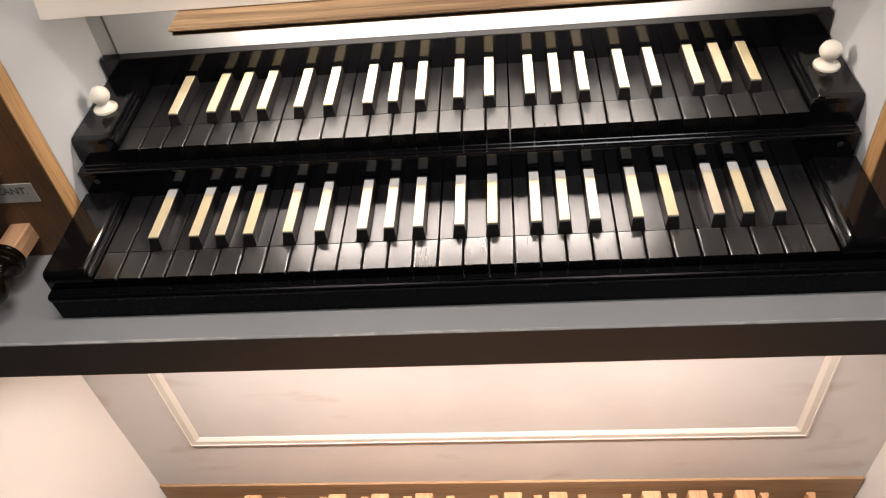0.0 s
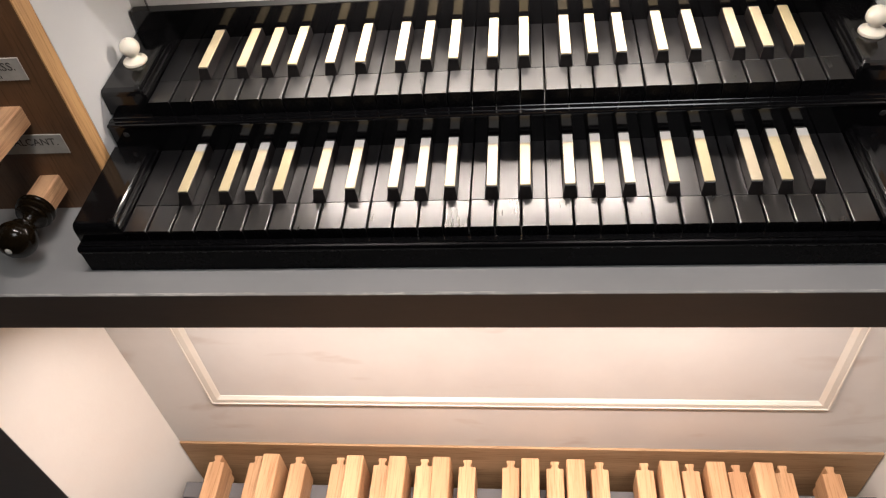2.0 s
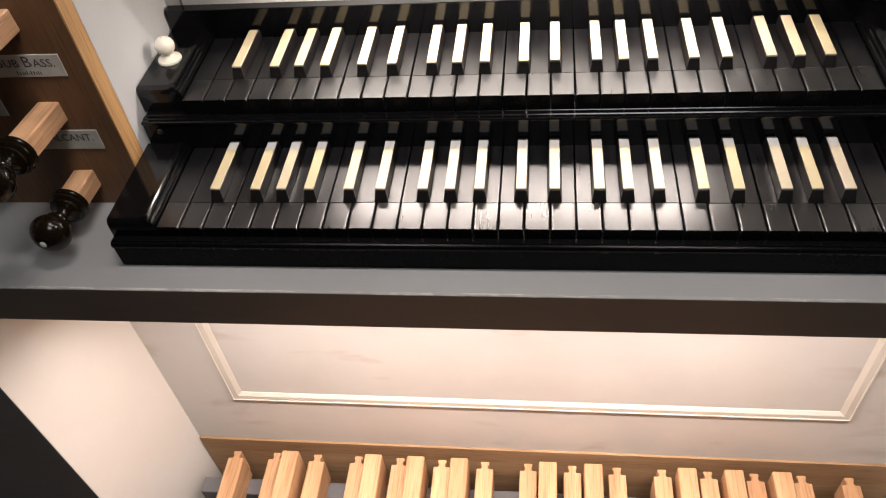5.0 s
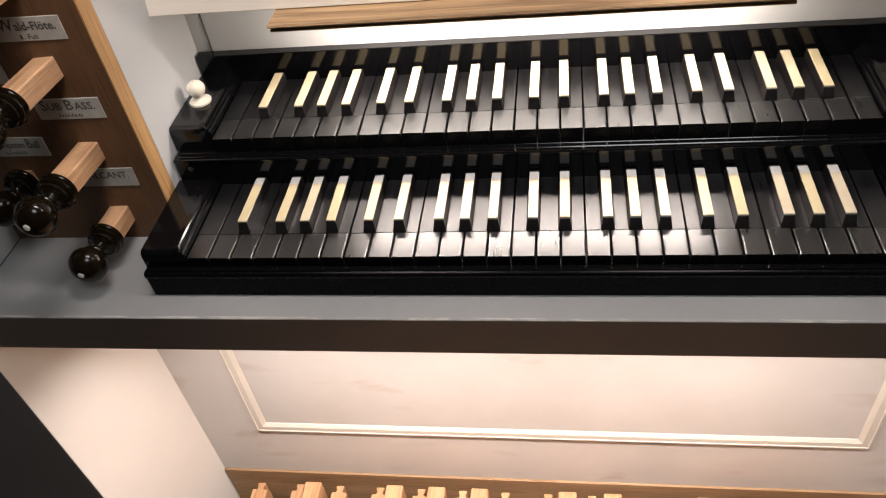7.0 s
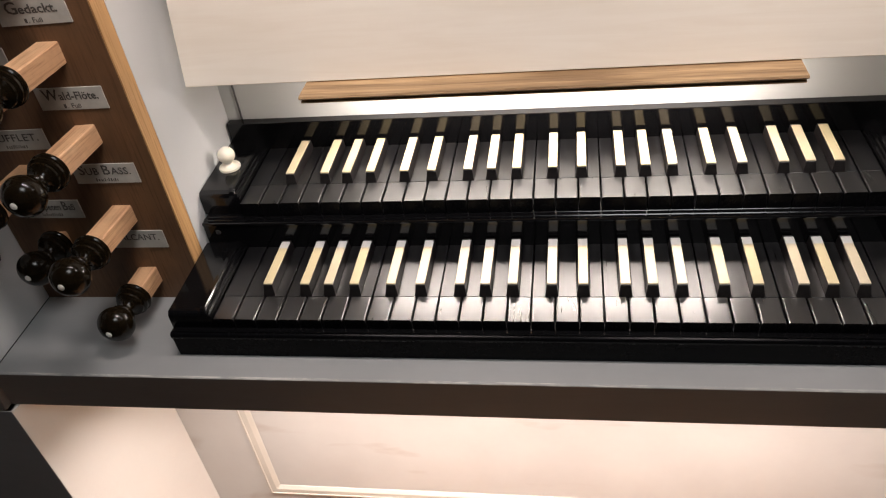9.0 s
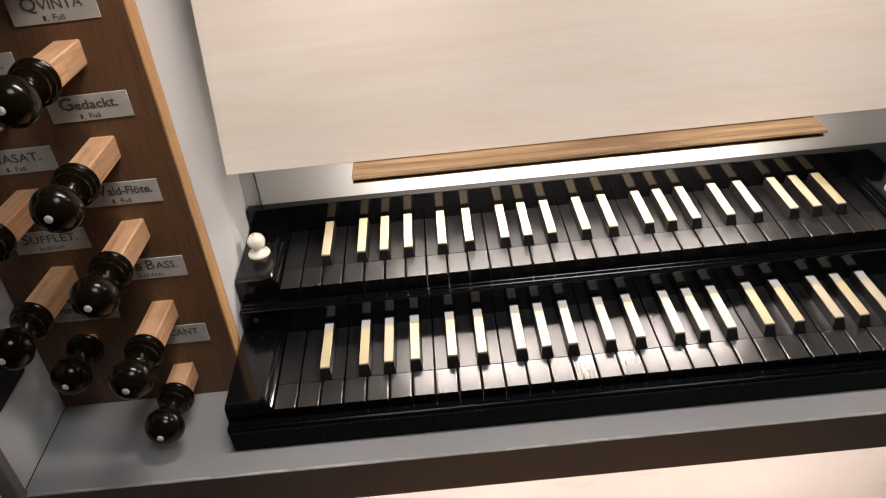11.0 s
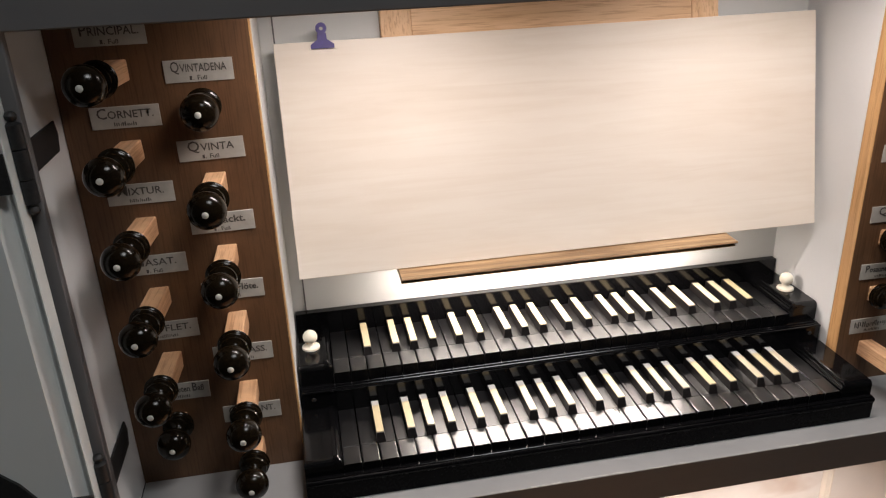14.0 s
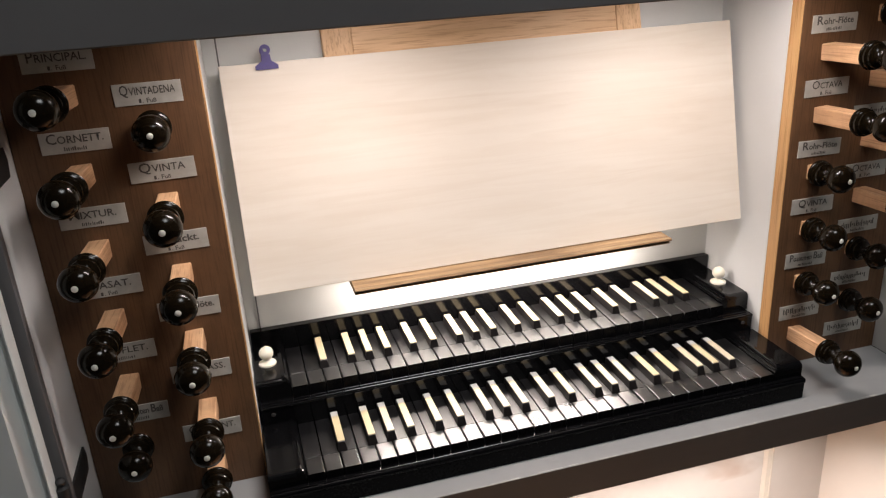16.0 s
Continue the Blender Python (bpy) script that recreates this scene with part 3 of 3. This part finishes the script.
LEFT_IN = ["QVINTADENA", "QVINTA", "Gedackt.", "Wald-Fl\u00f6te.", "SUB BASS.", "CALCANT."]
RIGHT_IN = ["Rohr-Fl\u00f6te", "OCTAVA", "Rohr-Fl\u00f6te", "QVINTA", "Posaunen Ba\u00df", ""]
FOOT = ("PRINCIPAL.", "QVINTADENA", "QVINTA", "Gedackt.", "Wald-Fl\u00f6te.", "NASAT.", "OCTAVA")
RIGHT_OUT = ["", "", "OCTAVA", "", "", ""]


def plate(parent, x, ztop, word, seed):
    rng = random.Random(seed)
    w, h = 0.0722, 0.0238
    turn = pose(x, JAMB_Y, ztop - 0.0012 - h / 2, 0, rng.uniform(-0.8, 0.8), 0)
    ob = part("name_plate", moved(box(-w / 2, w / 2, -0.0011, 0.0002, -h / 2, h / 2, 0.0002), turn), PAPER, parent, "pale paper name label")
    if word:
        part("lettering", moved(moved(lettering(word, 0.0088, 0.058 if len(word) > 7 else 0.050, 0.016 if word.isupper() else 0.030), Matrix.Translation((0, -0.0014, -0.0008))), turn), INK, ob)
    else:
        bars = []
        x0 = -0.030
        while x0 < 0.028:
            wd = rng.uniform(0.0009, 0.0022)
            bars.append(box(x0, x0 + wd, -0.0014, -0.0012, rng.choice((-0.002, -0.002, 0.0, -0.0035)), rng.choice((0.0035, 0.004, 0.007))))
            x0 += wd + rng.uniform(0.0009, 0.0022)
        tagged(part("lettering", moved(merge(*bars), turn), INK, ob), kind="stuff")
    if word == "CALCANT.":
        return
    bars = []
    x0 = -0.013
    if word in FOOT:
        bars = [moved(lettering("Fu\u00df", 0.0046, 0.0125, 0.02, 1.15), Matrix.Translation((0.0025, -0.0014, -0.0098))), box(-0.0105, -0.0080, -0.0014, -0.0012, -0.0098, -0.0055), box(-0.0068, -0.0059, -0.0014, -0.0012, -0.0098, -0.0089)]
        x0 = 1.0
    while x0 < 0.011:
        wd = rng.uniform(0.0007, 0.0015)
        bars.append(box(x0, x0 + wd, -0.0014, -0.0012, -0.0092, -0.0092 + rng.uniform(0.0022, 0.0045)))
        x0 += wd + rng.uniform(0.0008, 0.0016)
    tagged(part("small_line", moved(merge(*bars), turn), INK, ob), kind="stuff")


KNOB_BODY = [(0.0125, -0.003), (0.0125, 0.0), (0.0186, 0.0012), (0.0192, 0.0040), (0.0180, 0.0058), (0.0166, 0.0064), (0.0180, 0.0074), (0.0182, 0.0100), (0.0166, 0.0114), (0.0150, 0.0120), (0.0158, 0.0132), (0.0152, 0.0152),
             (0.0100, 0.0172), (0.0068, 0.0205), (0.0062, 0.0245), (0.0082, 0.0275), (0.0120, 0.0290), (0.0128, 0.0302), (0.0122, 0.0312)]
KNOB_BALL = [(0.0199 * math.cos(a), 0.0460 + 0.0168 * math.sin(a)) for a in np.linspace(-0.92, 1.34, 15).tolist()]
KNOB_ME = mesh_of("knob", moved(lathe(KNOB_BODY + KNOB_BALL + [(0.0025, 0.0626)], 36), pose(0, 0, 0, 90, 0, 0)), TURNED, True)
DOT_ME = mesh_of("inlay", moved(lathe([(0.0034, 0.0600), (0.0034, 0.0628), (0.0022, 0.0634), (0.0004, 0.0636)], 16), pose(0, 0, 0, 90, 0, 0)), INLAY, True)
SHANK_ME = mesh_of("shank", prism([(-0.0112, -0.0112), (0.0112, -0.0112), (0.0112, 0.0112), (-0.0112, 0.0112)], 0.0, 0.10, "y", 0.0012), OAK_SHANK)


def drawstop(x, z, tip_y, label, seed, droop=-2.4, slant=0.0):
    """A square shank through the board and a turned knob; tip_y is the knob's face."""
    rng = random.Random(seed)
    st = thing("drawstop", (x - 0.0636 * math.tan(radians(slant)), tip_y + 0.0636, z + 0.0636 * math.tan(radians(droop))), label, "organ stop", "stop knobs of the console")
    st.rotation_euler = (radians(droop + rng.uniform(-0.3, 0.3)), radians(rng.uniform(-3, 3)), radians(slant + rng.uniform(-0.4, 0.4)))
    part("shank", SHANK_ME, None, st, "square pale oak shank")
    kn = part("knob", KNOB_ME, None, st, "glossy dark turned wooden knob")
    part("inlay", DOT_ME, None, kn, "round white bone inlay")


def stop_board(label, s):
    jb = thing("stop_board", (0, 0, 0), label, "stop board", "stop boards")
    a, b = sorted((s * JAMB_X, s * (OUT_X - 0.0005)))
    part("board", box(a, b, JAMB_Y, JAMB_Y + 0.0215, SHELF_Z, TOP_Z, 0.0006), OAK_STAIN, jb, "brown stained oak board")
    a, b = sorted((s * (JAMB_X - 0.0015), s * (JAMB_X - 0.0001)))
    part("edge_band", box(a, b, JAMB_Y + 0.0004, JAMB_Y + 0.0222, SHELF_Z, TOP_Z), OAK_EDGE, jb, "light oak edge of the board")
    return jb


jl = stop_board("brown stained oak board with paper labels beside the keyboards", -1)
jr = stop_board("brown stained oak board with labels, the side nearer the treble keys", 1)
OUT_TXT = "drawn organ stop with a dark turned knob on an oak shank"
IN_TXT = "pushed-in organ stop with a dark turned knob"
for k in range(6):
    plate(jl, -0.534, 1.290 + 0.045 - GAP * k, LEFT_OUT[k], 10 + k)
    plate(jl, -0.4505, 1.2465 + 0.0455 - GAP * k, LEFT_IN[k], 30 + k)
    plate(jr, 0.4445, 1.2965 - GAP * k, RIGHT_IN[k], 50 + k)
    plate(jr, 0.5325, 1.2465 + 0.006 - GAP * k, RIGHT_OUT[k], 70 + k)
    drawstop(-0.5405 if k < 2 else -0.5415, (1.290, 1.2027, 1.1134, 1.0245, 0.9365, 0.8455)[k], -0.050 if k < 5 else 0.012, OUT_TXT if k < 5 else IN_TXT, 100 + k, slant=-3.0 if k < 5 else 0.0)
    drawstop(-0.450 if k < 5 else -0.4545, (1.2455, 1.1590, 1.0699, 0.9825, 0.8865, 0.7925)[k], (0.010, -0.050, -0.050, -0.050, -0.048, -0.018)[k], IN_TXT if k == 0 else OUT_TXT, 120 + k, droop=(-2.4, -2.4, -2.4, -2.6, -4.2, -1.5)[k], slant=0.0 if k < 5 else -1.5)
    drawstop(0.4395, 1.2515 - GAP * k, (-0.055, -0.055, 0.010, 0.010, 0.010, -0.050)[k], OUT_TXT if k in (0, 1, 5) else IN_TXT, 140 + k)
    drawstop(0.527, 1.2075 - GAP * k + 0.087, (0.010, -0.05, -0.05, -0.05, 0.012, 0.012)[k], OUT_TXT if k in (1, 2, 3) else IN_TXT, 160 + k)

# ---------------------------------------------------------------- open door with iron hinges
door = thing("case_door", (-0.604, -0.058, 0), "pale grey case door folded open on black iron hinges", "door")
DZ0, DZ1 = 0.775, 1.346
part("slab", prism([(-0.50, 0.0015), (-0.50, -0.0265), (-0.0205, -0.0265), (-0.0105, -0.0165), (-0.0085, -0.0150), (-0.0038, -0.0150), (-0.0034, -0.0205), (-0.0012, -0.0215), (-0.0002, -0.0200), (-0.0002, 0.0015)], DZ0, DZ1, "z"), PAINT_DOOR, door, "pale grey slab with a chamfered and beaded edge")


def strap(z, name_label):
    h = thing("strap_hinge", (-0.604, -0.058, z), name_label, "hinge", "iron hinges of the door")
    part("pin", moved(lathe([(0.0012, -0.0490), (0.0040, -0.0478), (0.0056, -0.0450), (0.0050, -0.0415), (0.0030, -0.0395), (0.0050, -0.0385), (0.0074, -0.0370), (0.0074, -0.0150), (0.0060, -0.0142), (0.0074, -0.0134), (0.0074, 0.0134), (0.0060, 0.0142), (0.0074, 0.0150), (0.0074, 0.0370), (0.0050, 0.0385), (0.0030, 0.0395), (0.0050, 0.0415), (0.0056, 0.0450), (0.0040, 0.0478), (0.0012, 0.0490)], 16), pose(0.0045, -0.0005, 0)), IRON, h, "", True)
    fork = [(0.0, -0.017), (0.0, 0.017), (-0.050, 0.018), (-0.066, 0.044), (-0.084, 0.062), (-0.096, 0.064), (-0.090, 0.050), (-0.106, 0.046), (-0.098, 0.030), (-0.076, 0.0),
            (-0.098, -0.030), (-0.106, -0.046), (-0.090, -0.050), (-0.096, -0.064), (-0.084, -0.062), (-0.066, -0.044), (-0.050, -0.018)]
    part("door_leaf", prism(fork, -0.0300, -0.0267, "y"), IRON, h, "forked black strap")
    part("knuckle", box(-0.016, 0.0012, -0.0325, -0.0301, -0.0185, 0.0185, 0.0006), IRON, h)
    part("frame_leaf", moved(prism([(0.008, -0.016), (0.104, -0.017), (0.111, 0.0), (0.106, 0.015), (0.008, 0.016)], 0.0042, 0.0066, "x", 0.0005), pose(0.0, 0.003, 0)), IRON, h, "black leaf on the return")
    for a in (-0.008, -0.04):
        part("screw", moved(lathe([(0.0036, 0), (0.0034, 0.001), (0.0015, 0.0017)], 10), pose(a, -0.0302 - (0.0024 if a > -0.02 else 0), 0.0, 90, 0, 0)), IRON, h)


strap(1.228, "upper black iron strap hinge with forked end")
strap(0.858, "lower black iron strap hinge with forked end")

# ---------------------------------------------------------------- pedals
pedal = thing("pedalboard", (0, 0.102, 0), "oak pedalboard under the keyboards", "pedalboard")
PP = 0.0678
# The shade behind the pedals is in this board's colour.
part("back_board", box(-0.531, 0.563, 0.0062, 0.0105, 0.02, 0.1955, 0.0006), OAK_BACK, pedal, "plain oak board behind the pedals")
part("toe_frame", box(-0.535, 0.566, -0.030, 0.010, 0.0, 0.0198), OAK, pedal)
part("guide_rail", box(-0.531, 0.562, -0.055, -0.028, 0.02, 0.128, 0.001), PAINT_DARK, pedal, "grey felted guide rail")
part("heel_frame", box(-0.54, 0.54, -0.70, -0.66, 0.0, 0.08, 0.002), OAK, pedal)
TIP = [(-0.0132, -0.0185), (-0.0062, -0.0185), (-0.0050, -0.0160), (-0.0050, -0.0135), (-0.0066, -0.0110), (-0.0066, -0.0065), (0.0066, -0.0065), (0.0066, -0.0110), (0.0050, -0.0135), (0.0050, -0.0160), (0.0062, -0.0185), (0.0132, -0.0185), (0.0132, -0.66), (-0.0132, -0.66)]
NAT = mesh_of("natural_pedal", prism(TIP, 0.125, 0.181, "z", 0.0009), OAK_PEDAL)
SHP = mesh_of("sharp_pedal", merge(box(-0.0138, 0.0138, -0.190, -0.0125, 0.125, 0.202, 0.0015), box(-0.011, 0.011, -0.66, -0.1902, 0.08, 0.150)), OAK_PEDAL)
for k in range(15):
    part("natural_pedal", NAT, None, pedal).location.x = -0.4645 + PP * k
for k, off in ((1, -0.006), (3, -0.006), (4, -0.006), (5, -0.005), (7, -0.004), (8, -0.003), (10, 0.0), (11, 0.0), (12, 0.001)):
    part("sharp_pedal", SHP, None, pedal).location.x = -0.4645 + PP * (k + 0.5) + off
